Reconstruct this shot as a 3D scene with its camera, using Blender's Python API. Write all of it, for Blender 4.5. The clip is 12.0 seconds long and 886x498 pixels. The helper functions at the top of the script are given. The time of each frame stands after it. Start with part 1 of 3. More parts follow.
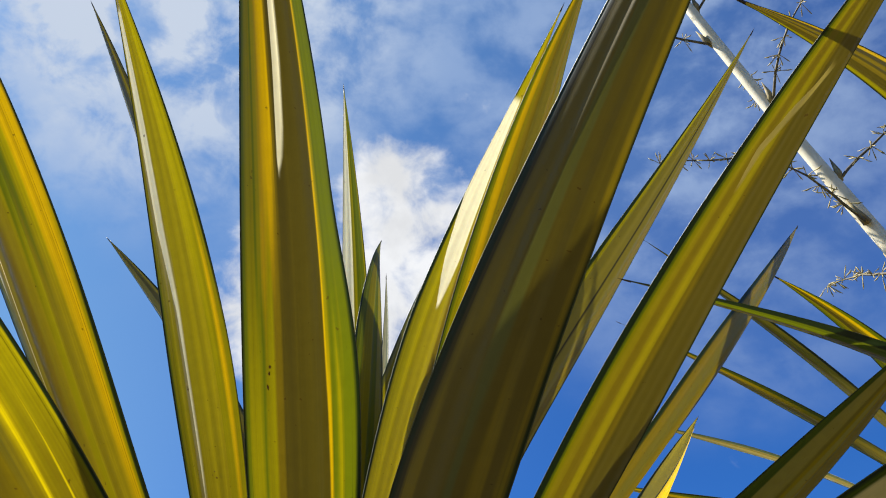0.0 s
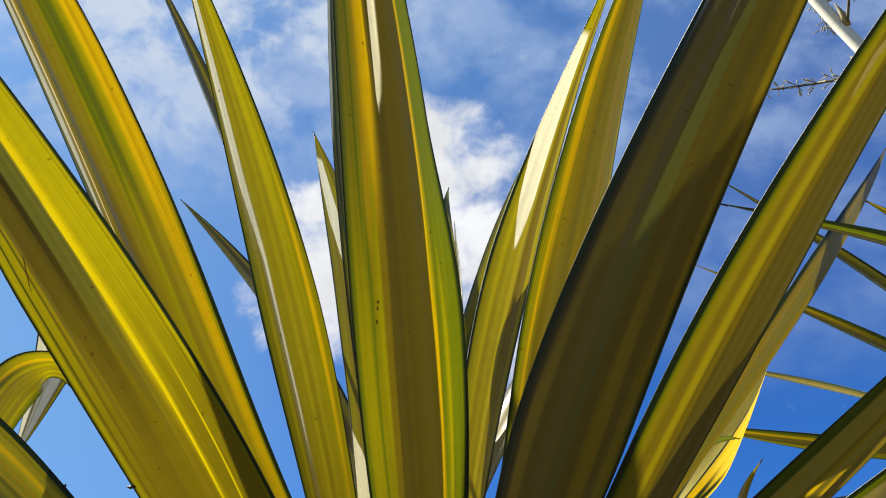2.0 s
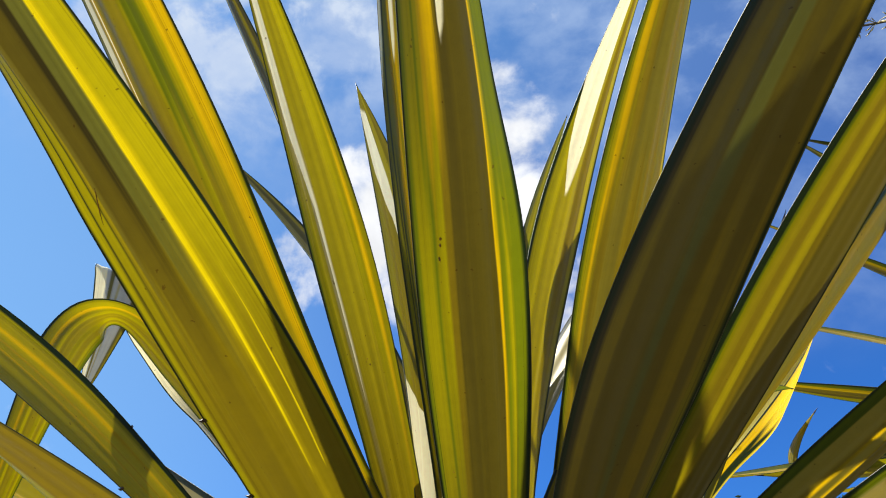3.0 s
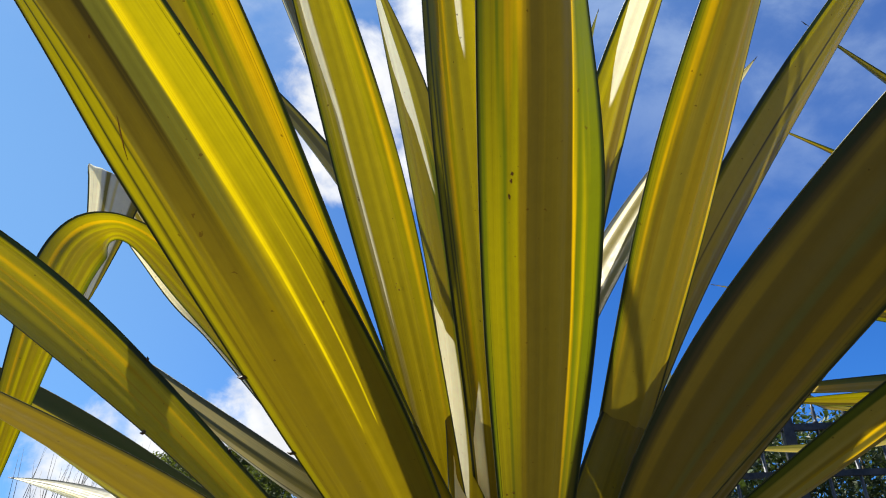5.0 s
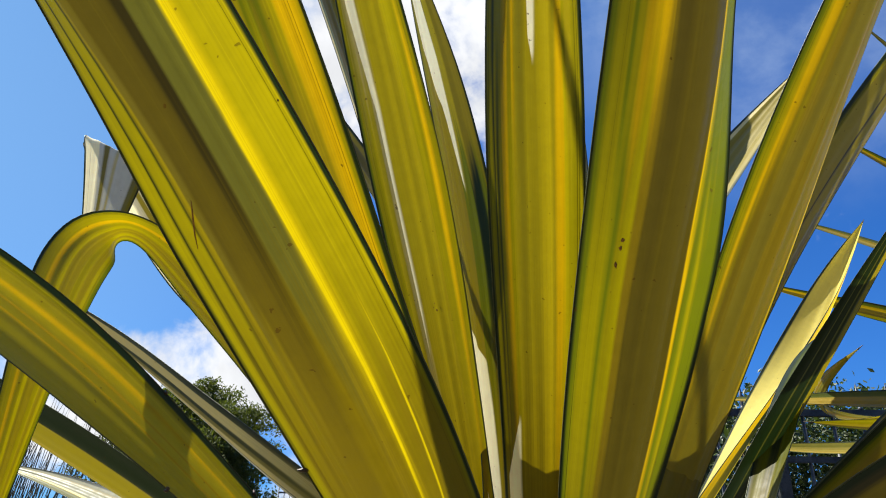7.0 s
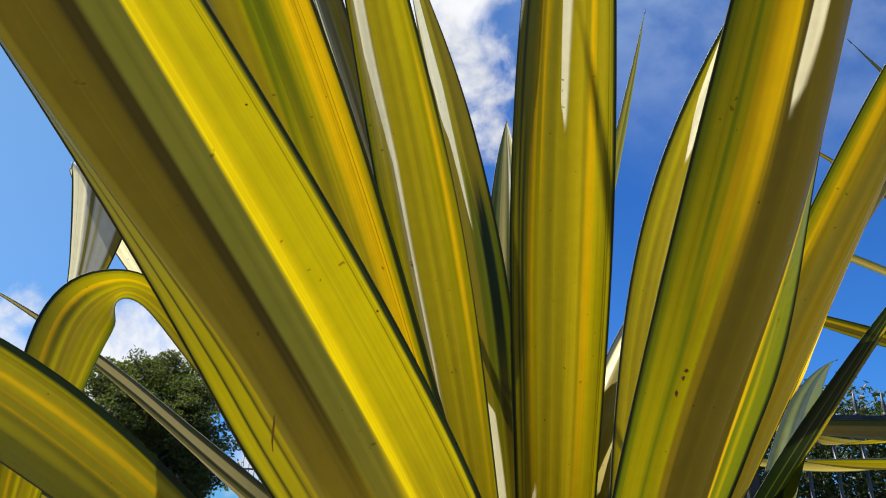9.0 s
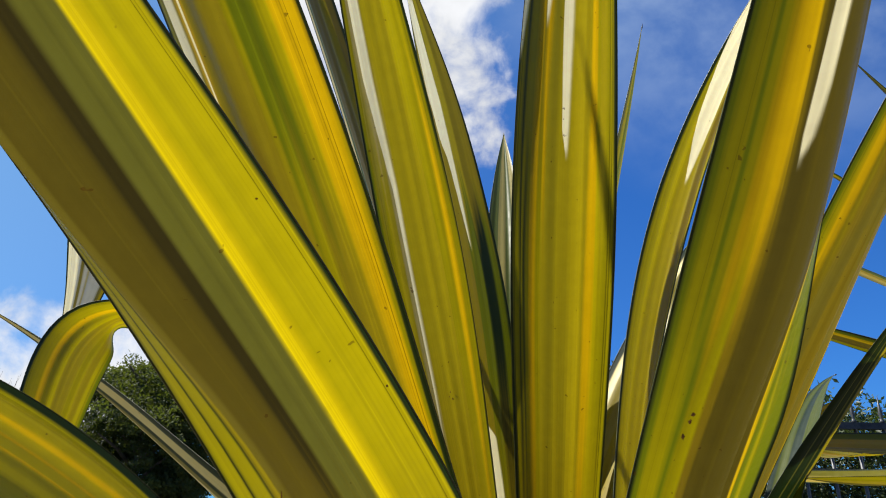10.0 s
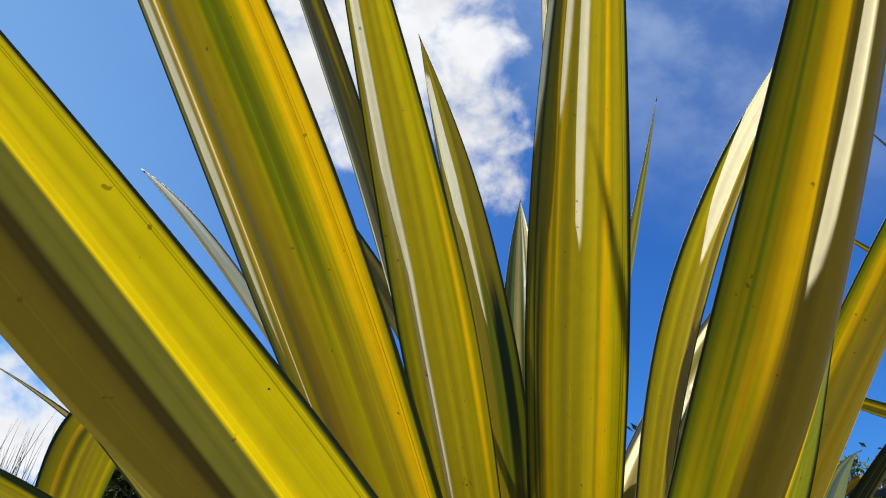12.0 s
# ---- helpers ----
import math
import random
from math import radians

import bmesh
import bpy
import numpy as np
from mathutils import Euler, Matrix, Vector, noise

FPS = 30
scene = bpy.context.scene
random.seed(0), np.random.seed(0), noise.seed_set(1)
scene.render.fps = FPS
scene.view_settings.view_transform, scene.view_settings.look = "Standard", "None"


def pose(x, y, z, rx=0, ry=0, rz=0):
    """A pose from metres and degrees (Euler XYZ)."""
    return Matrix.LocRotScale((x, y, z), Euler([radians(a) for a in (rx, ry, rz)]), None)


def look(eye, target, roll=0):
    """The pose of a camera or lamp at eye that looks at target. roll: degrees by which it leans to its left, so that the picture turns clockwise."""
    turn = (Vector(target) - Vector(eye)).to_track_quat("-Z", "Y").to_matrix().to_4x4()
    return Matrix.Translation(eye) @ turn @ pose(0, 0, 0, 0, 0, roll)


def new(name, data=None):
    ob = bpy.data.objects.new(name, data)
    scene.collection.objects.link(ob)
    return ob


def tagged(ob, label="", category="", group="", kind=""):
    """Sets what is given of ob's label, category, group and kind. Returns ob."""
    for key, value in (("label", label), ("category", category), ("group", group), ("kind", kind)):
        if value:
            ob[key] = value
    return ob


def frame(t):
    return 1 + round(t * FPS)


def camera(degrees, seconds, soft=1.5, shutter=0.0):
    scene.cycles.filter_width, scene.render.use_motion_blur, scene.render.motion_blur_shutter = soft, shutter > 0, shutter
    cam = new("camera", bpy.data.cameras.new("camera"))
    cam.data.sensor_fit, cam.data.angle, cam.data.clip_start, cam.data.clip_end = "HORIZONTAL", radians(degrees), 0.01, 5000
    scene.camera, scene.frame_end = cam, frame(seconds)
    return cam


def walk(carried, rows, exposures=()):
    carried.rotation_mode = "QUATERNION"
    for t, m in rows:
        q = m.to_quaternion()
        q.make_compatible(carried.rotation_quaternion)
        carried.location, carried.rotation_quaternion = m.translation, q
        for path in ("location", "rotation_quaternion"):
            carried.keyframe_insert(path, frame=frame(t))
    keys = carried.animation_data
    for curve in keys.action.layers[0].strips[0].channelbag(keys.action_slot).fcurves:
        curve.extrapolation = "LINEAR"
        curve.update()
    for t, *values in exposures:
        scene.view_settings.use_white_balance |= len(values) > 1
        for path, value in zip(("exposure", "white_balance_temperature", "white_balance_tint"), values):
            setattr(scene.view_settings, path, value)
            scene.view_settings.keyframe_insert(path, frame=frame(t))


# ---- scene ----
LIFT = 0.5
cam = camera(63.1, 12.0, soft=1.05)
PATH = [
    (0, pose(0.0000, 0.0000, 0.0000 + LIFT, 133.342, 2.687, -0.039)),
    (0.5, pose(-0.0260, 0.0042, -0.0008 + LIFT, 133.311, 2.426, 0.788)),
    (0.8, pose(-0.0341, 0.0018, -0.0066 + LIFT, 132.718, 1.897, 1.339)),
    (1, pose(-0.0431, 0.0042, -0.0107 + LIFT, 132.333, 2.072, 2.051)),
    (1.5, pose(-0.0549, 0.0092, -0.0139 + LIFT, 131.281, 2.015, 2.883)),
    (2, pose(-0.0725, 0.0170, -0.0203 + LIFT, 130.056, 2.394, 4.375)),
    (2.5, pose(-0.0885, 0.0296, -0.0270 + LIFT, 128.822, 1.771, 5.988)),
    (3, pose(-0.1133, 0.0463, -0.0366 + LIFT, 127.284, 1.314, 6.797)),
    (3.2, pose(-0.1267, 0.0551, -0.0364 + LIFT, 126.506, 0.998, 6.789)),
    (5, pose(-0.2124, 0.1005, 0.0786 + LIFT, 118.243, 0.739, 4.677)),
    (5.5, pose(-0.2446, 0.1209, 0.1115 + LIFT, 116.115, 0.683, 4.696)),
    (6, pose(-0.2795, 0.1406, 0.1481 + LIFT, 114.656, -0.082, 4.351)),
    (6.5, pose(-0.3026, 0.1486, 0.1889 + LIFT, 113.675, -0.402, 3.100)),
    (7, pose(-0.3276, 0.1406, 0.2343 + LIFT, 113.746, -1.076, 1.439)),
    (7.5, pose(-0.3503, 0.1292, 0.2787 + LIFT, 114.430, -1.285, 0.836)),
    (9.5, pose(-0.4164, 0.1256, 0.3897 + LIFT, 111.091, -1.098, -2.028)),
    (10, pose(-0.4172, 0.1200, 0.4055 + LIFT, 111.790, -0.849, -1.848)),
    (10.5, pose(-0.4115, 0.1102, 0.4206 + LIFT, 112.219, -0.435, -0.922)),
    (11, pose(-0.4095, 0.0983, 0.4356 + LIFT, 113.210, -0.175, -0.419)),
    (11.3, pose(-0.4120, 0.0969, 0.4421 + LIFT, 113.768, -0.648, -0.291)),
    (11.5, pose(-0.4126, 0.0925, 0.4470 + LIFT, 114.213, -0.770, -0.146)),
    (12, pose(-0.4140, 0.0880, 0.4526 + LIFT, 115.505, -1.721, -0.647)),
]
walk(cam, PATH, ((0.0, 1.12), (1.5, 1.12), (3.0, 1.33), (5.0, 1.33), (7.5, 1.27), (9.5, 1.18), (12.0, 1.15)))

# ---- light ----
SUN_AZ, SUN_EL = -77.0, 54.3      # degrees: from +y towards +x, and above the horizon
sun_dir = Vector((math.sin(radians(SUN_AZ)) * math.cos(radians(SUN_EL)),
                  math.cos(radians(SUN_AZ)) * math.cos(radians(SUN_EL)), math.sin(radians(SUN_EL))))
sun = new("sun", bpy.data.lights.new("sun", "SUN"))
sun.data.energy, sun.data.angle, sun.data.color = 5.0, radians(0.55), (1.0, 0.95, 0.86)
sun.matrix_basis = look(sun_dir * 50, (0, 0, 0))


class Nodes:
    """Short hand for building node trees."""

    def __init__(self, tree):
        self.t = tree
        tree.nodes.clear()

    def add(self, kind, _links=None, **props):
        n = self.t.nodes.new(kind)
        for k, v in props.items():
            setattr(n, k, v)
        for k, v in (_links or {}).items():
            self.put(n.inputs[k], v)
        return n

    def put(self, socket, v):
        if isinstance(v, bpy.types.NodeSocket):
            self.t.links.new(v, socket)
        else:
            socket.default_value = v

    def math(self, op, a, b=0.0, c=0.0, clamp=False):
        n = self.t.nodes.new("ShaderNodeMath")
        n.operation, n.use_clamp = op, clamp
        for s, v in zip(n.inputs, (a, b, c)):
            self.put(s, v)
        return n.outputs[0]

    def step(self, v, lo, hi, a=0.0, b=1.0):
        n = self.t.nodes.new("ShaderNodeMapRange")
        n.interpolation_type = "SMOOTHSTEP"
        for i, x in enumerate((v, lo, hi, a, b)):
            self.put(n.inputs[i], x)
        return n.outputs[0]

    def mix(self, f, a, b, kind="MIX"):
        n = self.t.nodes.new("ShaderNodeMix")
        n.data_type, n.blend_type = "RGBA", kind
        for i, x in ((0, f), (6, a), (7, b)):
            self.put(n.inputs[i], x)
        return n.outputs[2]

    def noise(self, vec, scale, detail=4.0, rough=0.55, dist=0.0):
        n = self.t.nodes.new("ShaderNodeTexNoise")
        if vec is not None:
            self.put(n.inputs["Vector"], vec)
        n.inputs["Scale"].default_value, n.inputs["Detail"].default_value = scale, detail
        n.inputs["Roughness"].default_value, n.inputs["Distortion"].default_value = rough, dist
        return n.outputs["Fac"]

    def scaled(self, vec, s):
        n = self.t.nodes.new("ShaderNodeVectorMath")
        n.operation = "MULTIPLY"
        self.put(n.inputs[0], vec)
        n.inputs[1].default_value = s
        return n.outputs[0]

    def ramp(self, f, stops):
        n = self.t.nodes.new("ShaderNodeValToRGB")
        e = n.color_ramp.elements
        while len(e) < len(stops):
            e.new(0.5)
        for el, (p, c) in zip(e, stops):
            el.position = p
        for el, (p, c) in zip(e, stops):
            el.color = (*c, 1)
        self.put(n.inputs[0], f)
        return n.outputs[0]


def way(az, el):
    a, e = radians(az), radians(el)
    return (math.sin(a) * math.cos(e), math.cos(a) * math.cos(e), math.sin(e))


# sky: clear deep blue with thin high cloud above and heaped cloud in places
world = bpy.data.worlds.new("world")
scene.world = world
world.use_nodes = True
W = Nodes(world.node_tree)
sky = W.add("ShaderNodeTexSky", sky_type="NISHITA", sun_disc=False, sun_elevation=radians(SUN_EL), sun_rotation=radians(SUN_AZ),
            air_density=1.0, dust_density=0.6, ozone_density=2.2)
dirn = W.add("ShaderNodeTexCoord").outputs["Generated"]
n_big = W.noise(dirn, 4.0, 6.0, 0.6)
n_fine = W.noise(dirn, 13.0, 6.0, 0.56, 0.25)
heap = None
for az, el, size, amount in ((-1.0, 47.0, 5.5, 1.0), (-2.5, 40.5, 6.5, 1.0), (3.5, 42.5, 3.6, 0.7), (-14.5, 38.5, 6.5, 1.0),
                             (-8.0, 38.0, 6.5, 0.95), (3.5, 36.0, 4.2, 0.85), (4.5, 31.0, 3.0, 0.7),
                             (-18.5, 13.5, 5.0, 1.0), (-21.5, 12.0, 5.0, 1.0), (-25.5, 10.0, 5.5, 1.0), (-30.5, 9.5, 5.5, 1.0), (-10.0, 7.0, 6.0, 0.8)):
    d = W.add("ShaderNodeVectorMath", {0: dirn, 1: way(az, el)}, operation="DOT_PRODUCT").outputs["Value"]
    m = W.math("MULTIPLY", W.step(d, math.cos(radians(size * 1.45)), math.cos(radians(size * 0.2))), amount)
    heap = m if heap is None else W.math("MAXIMUM", heap, m)
edge = W.math("ADD", W.math("MULTIPLY", W.math("SUBTRACT", n_fine, 0.5), 2.1), W.math("MULTIPLY", W.math("SUBTRACT", n_big, 0.5), 0.9))
heap = W.step(W.math("ADD", heap, edge), 0.40, 1.06)
sep = W.add("ShaderNodeSeparateXYZ", {0: dirn})
streak = W.noise(W.scaled(dirn, (2.4, 3.0, 3.4)), 3.6, 6.0, 0.56, 0.15)
high = W.math("MULTIPLY", W.step(sep.outputs[2], 0.56, 0.88), W.step(streak, 0.34, 0.66))
left = W.step(W.add("ShaderNodeVectorMath", {0: dirn, 1: way(-38.0, 61.0)}, operation="DOT_PRODUCT").outputs["Value"], math.cos(radians(23)), math.cos(radians(3)))
right_veil = W.step(W.add("ShaderNodeVectorMath", {0: dirn, 1: way(30.0, 42.0)}, operation="DOT_PRODUCT").outputs["Value"], math.cos(radians(20)), math.cos(radians(5)))
high = W.math("ADD", W.math("MULTIPLY", high, 0.62), W.math("MULTIPLY", left, W.step(n_fine, 0.38, 0.62, 0.04, 0.95)), clamp=True)
high = W.math("ADD", high, W.math("MULTIPLY", right_veil, W.step(streak, 0.34, 0.70, 0.12, 0.48)), clamp=True)
shade = W.step(W.noise(dirn, 9.0, 5.0), 0.35, 0.65, 0.84, 1.03)
cloud_col = W.add("ShaderNodeCombineColor", {0: W.math("MULTIPLY", shade, 13.2), 1: W.math("MULTIPLY", shade, 13.4), 2: W.math("MULTIPLY", shade, 13.8)}).outputs[0]
haze_col = W.mix(left, (5.6, 7.5, 11.0, 1), (8.6, 9.8, 11.8, 1))
glow = W.add("ShaderNodeVectorMath", {0: dirn, 1: tuple(sun_dir)}, operation="DOT_PRODUCT").outputs["Value"]
clear = W.mix(1.0, sky.outputs[0], (0.36, 1.04, 2.10, 1), "MULTIPLY")
clear = W.mix(W.step(glow, 0.30, 0.95, 0.0, 0.40), clear, (3.9, 7.2, 10.9, 1))
pale = W.add("ShaderNodeVectorMath", {0: dirn, 1: way(-48.0, 12.0)}, operation="DOT_PRODUCT").outputs["Value"]
clear = W.mix(W.step(pale, math.cos(radians(40)), math.cos(radians(8)), 0.0, 0.38), clear, (4.3, 8.2, 12.0, 1))
col = W.mix(high, clear, haze_col)
col = W.mix(heap, col, cloud_col)
bg = W.add("ShaderNodeBackground", {"Color": col, "Strength": 0.031})
W.add("ShaderNodeOutputWorld", {"Surface": bg.outputs[0]})


# ---- materials ----
def material(name):
    m = bpy.data.materials.new(name)
    m.use_nodes = True
    n = Nodes(m.node_tree)
    return m, n


def finish(n, shader, height=None, strength=0.3, distance=0.002, bsdf=None):
    if height is not None:
        b = n.add("ShaderNodeBump", {"Height": height, "Strength": strength, "Distance": distance})
        for s in bsdf:
            n.put(s.inputs["Normal"], b.outputs[0])
    n.add("ShaderNodeOutputMaterial", {"Surface": shader})


# tissue of the leaf: reflected colour, colour of the light it lets through
TISSUE = {
    "d": ((0.014, 0.023, 0.014), (0.003, 0.006, 0.001)),   # dark green
    "g": ((0.034, 0.044, 0.005), (0.046, 0.0530, 0.0005)),   # green
    "y": ((0.078, 0.070, 0.003), (0.098, 0.0830, 0.0003)),   # yellow green
    "o": ((0.112, 0.078, 0.003), (0.228, 0.1400, 0.0003)),   # thin yellow
    "c": ((0.190, 0.138, 0.020), (0.048, 0.0335, 0.0005)),   # thick cream, darkened to its look in shade
    "a": ((0.140, 0.112, 0.014), (0.084, 0.0640, 0.0006)),   # olive, half thick
    "s": ((0.110, 0.112, 0.045), (0.026, 0.025, 0.0020)),   # grey green
    "f": ((0.400, 0.340, 0.090), (0.160, 0.120, 0.0025)),   # pale yellow of a leaf half painted as sunlit
    "z": ((0.380, 0.305, 0.060), (0.340, 0.225, 0.0020)),   # young yellow, thin
    "w": ((0.580, 0.490, 0.240), (0.048, 0.036, 0.0020)),   # the cream at its sunlit tone, also pale stripes
    "e": ((0.190, 0.158, 0.045), (0.032, 0.0260, 0.0010)),   # thick grey cream
    "k": ((0.132, 0.102, 0.025), (0.018, 0.0138, 0.0006)),   # dull brown, lets little light through
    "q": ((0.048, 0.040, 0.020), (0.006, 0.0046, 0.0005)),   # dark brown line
    "n": ((0.620, 0.600, 0.520), (0.060, 0.058, 0.042)),   # dry greyish white, also for a painted sheen
    "h": ((0.140, 0.104, 0.008), (0.050, 0.0365, 0.0004)),   # dull olive heel, darkened for the shade at the leaf base
    "p": ((0.280, 0.232, 0.016), (0.100, 0.0780, 0.0004)),   # olive yellow, even
    "m": ((0.300, 0.245, 0.045), (0.030, 0.0235, 0.0008)),   # dull gold, thick
    "u": ((0.112, 0.088, 0.003), (0.206, 0.1560, 0.0003)),   # bright yellow
    "l": ((0.098, 0.083, 0.003), (0.132, 0.1080, 0.0003)),   # clear yellow
    "v": ((0.740, 0.685, 0.470), (0.290, 0.265, 0.165)),   # cream that paints in sunlit streaks, also pale stripes
    "b": ((0.150, 0.112, 0.008), (0.080, 0.0590, 0.0004)),   # dull base
}
leaf_mats = {}


def stripe_stops(stripes):
    stops = []
    parts = stripes.split()
    pos = [float(p[1:]) / 100 for p in parts] + [1.0]
    for i, p in enumerate(parts):
        a, b = pos[i], pos[i + 1]
        g = min(0.016, (b - a) * 0.30)
        if b - a < 0.025:
            stops.append(((a + b) / 2, p[0]))
        else:
            stops += [(a + g, p[0]), (b - g, p[0])]
    return [q for i, q in enumerate(stops) if not 0 < i < len(stops) - 1 or not stops[i - 1][1] == q[1] == stops[i + 1][1]]


def leaf_material(stripes, upper="", lit_streaks=(), heel="b", heel_to=0.60, heel_from=0.14):
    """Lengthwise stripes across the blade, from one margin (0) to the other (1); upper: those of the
    upper blade; single streaks (third argument), each a row of (how far along, from, to), paint
    patches of sunlight as cream, or take the tissue named first."""
    if (stripes, upper, lit_streaks, heel, heel_to, heel_from) in leaf_mats:
        return leaf_mats[stripes, upper, lit_streaks, heel, heel_to, heel_from]
    m, n = material("variegated_leaf")
    uv = n.add("ShaderNodeUVMap").outputs[0]
    info = n.add("ShaderNodeObjectInfo")
    shift = n.add("ShaderNodeCombineXYZ", {0: n.math("MULTIPLY", info.outputs["Random"], 7.0), 1: n.math("MULTIPLY", info.outputs["Random"], 31.0)})
    uvs = n.add("ShaderNodeVectorMath", {0: uv, 1: shift.outputs[0]}, operation="ADD").outputs[0]
    x = n.add("ShaderNodeSeparateXYZ", {0: uv}).outputs[0]
    broad = n.noise(n.scaled(uvs, (11.0, 1.6, 1.0)), 1.0, 2.0, 0.5)
    fine = n.noise(n.scaled(uvs, (70.0, 2.0, 1.0)), 1.0, 3.0, 0.6)
    hair = n.noise(n.scaled(uvs, (240.0, 4.0, 1.0)), 1.0, 2.0, 0.6)
    xs = n.math("ADD", x, n.math("MULTIPLY", n.math("SUBTRACT", broad, 0.5), 0.10))
    xs = n.math("ADD", xs, n.math("MULTIPLY", n.math("SUBTRACT", fine, 0.5), 0.009))
    along = n.add("ShaderNodeSeparateXYZ", {0: uv}).outputs[1]
    stops = stripe_stops(stripes)
    refl = n.ramp(xs, [(p, TISSUE[k][0]) for p, k in stops])
    thru = n.ramp(xs, [(p, TISSUE[k][1]) for p, k in stops])
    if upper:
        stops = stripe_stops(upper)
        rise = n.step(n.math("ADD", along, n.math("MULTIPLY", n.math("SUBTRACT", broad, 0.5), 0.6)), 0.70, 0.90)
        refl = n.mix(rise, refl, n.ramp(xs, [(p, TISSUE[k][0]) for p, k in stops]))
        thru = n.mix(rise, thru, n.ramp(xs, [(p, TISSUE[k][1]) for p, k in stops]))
    low = n.step(n.math("ADD", along, n.math("MULTIPLY", n.math("SUBTRACT", fine, 0.5), 0.30)), heel_from, heel_to, 0.90, 0.0)
    inner = n.math("MULTIPLY", low, n.math("MULTIPLY", n.step(x, 0.02, 0.08), n.step(x, 0.92, 0.98, 1.0, 0.0)))
    refl = n.mix(inner, refl, (*TISSUE[heel][0], 1))
    thru = n.mix(inner, thru, (*TISSUE[heel][1], 1))
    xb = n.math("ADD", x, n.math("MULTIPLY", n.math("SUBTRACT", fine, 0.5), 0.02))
    # pale streaks put direct sun on the blade into its colours
    for streak in lit_streaks:
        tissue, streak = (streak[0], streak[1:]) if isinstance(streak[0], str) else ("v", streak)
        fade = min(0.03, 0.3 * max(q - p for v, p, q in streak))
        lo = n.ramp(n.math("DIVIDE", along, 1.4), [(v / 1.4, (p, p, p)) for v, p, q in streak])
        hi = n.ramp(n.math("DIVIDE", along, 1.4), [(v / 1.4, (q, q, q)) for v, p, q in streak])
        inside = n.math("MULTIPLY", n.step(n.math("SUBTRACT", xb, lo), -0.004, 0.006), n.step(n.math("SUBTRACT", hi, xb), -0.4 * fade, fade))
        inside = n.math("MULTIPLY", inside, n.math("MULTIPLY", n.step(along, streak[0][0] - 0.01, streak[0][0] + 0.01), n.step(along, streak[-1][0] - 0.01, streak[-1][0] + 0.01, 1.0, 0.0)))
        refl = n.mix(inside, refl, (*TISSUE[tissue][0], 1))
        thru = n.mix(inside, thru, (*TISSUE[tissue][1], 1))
    grain = n.step(fine, 0.3, 0.7, 0.982, 1.012)
    grain = n.math("MULTIPLY", grain, n.step(hair, 0.3, 0.7, 0.985, 1.008))
    geo = n.add("ShaderNodeNewGeometry")
    dust = n.noise(geo.outputs["Position"], 55.0, 3.0, 0.7)
    spots = n.step(n.noise(geo.outputs["Position"], 120.0, 2.0, 0.5), 0.735, 0.76)
    grain = n.math("MULTIPLY", grain, n.step(dust, 0.3, 0.7, 0.95, 1.025))
    gcol = n.add("ShaderNodeCombineColor", {0: grain, 1: grain, 2: grain}).outputs[0]
    refl = n.mix(1.0, refl, gcol, "MULTIPLY")
    refl = n.mix(n.math("MULTIPLY", spots, 0.6), refl, (0.035, 0.018, 0.006, 1))
    thru = n.mix(1.0, thru, gcol, "MULTIPLY")
    bright = n.step(n.noise(n.scaled(uvs, (58.0, 0.55, 1.0)), 1.0, 1.0, 0.4), 0.62, 0.72, 1.0, 1.24)
    rim = n.math("ADD", n.step(x, 0.05, 0.16, 1.0, 0.0), n.step(x, 0.86, 0.95))
    vein = n.math("MULTIPLY", rim, n.step(n.noise(n.scaled(uvs, (95.0, 0.5, 1.0)), 1.0, 1.0, 0.4), 0.60, 0.66))
    bright = n.math("MULTIPLY", bright, n.math("SUBTRACT", 1.0, n.math("MULTIPLY", vein, 0.75)))
    thru = n.mix(1.0, thru, n.add("ShaderNodeCombineColor", {0: bright, 1: bright, 2: bright}).outputs[0], "MULTIPLY")
    band = n.step(n.noise(n.scaled(uvs, (16.0, 0.7, 1.0)), 1.0, 2.0, 0.5), 0.32, 0.68, 0.86, 1.12)
    thru = n.mix(1.0, thru, n.add("ShaderNodeCombineColor", {0: band, 1: band, 2: band}).outputs[0], "MULTIPLY")
    thru = n.mix(n.math("MULTIPLY", spots, 0.6), thru, (0.020, 0.008, 0.0008, 1))
    p = n.add("ShaderNodeBsdfPrincipled", {"Base Color": refl, "Roughness": n.step(dust, 0.3, 0.7, 0.40, 0.55), "Specular IOR Level": 0.17})
    tr = n.add("ShaderNodeBsdfTranslucent", {"Color": thru})
    both = n.add("ShaderNodeAddShader", {0: p.outputs[0], 1: tr.outputs[0]})
    h = n.math("ADD", n.math("MULTIPLY", fine, 0.6), n.math("MULTIPLY", hair, 0.4))
    finish(n, both.outputs[0], h, 0.06, 0.0010, (p,))
    leaf_mats[stripes, upper, lit_streaks, heel, heel_to, heel_from] = m
    return m


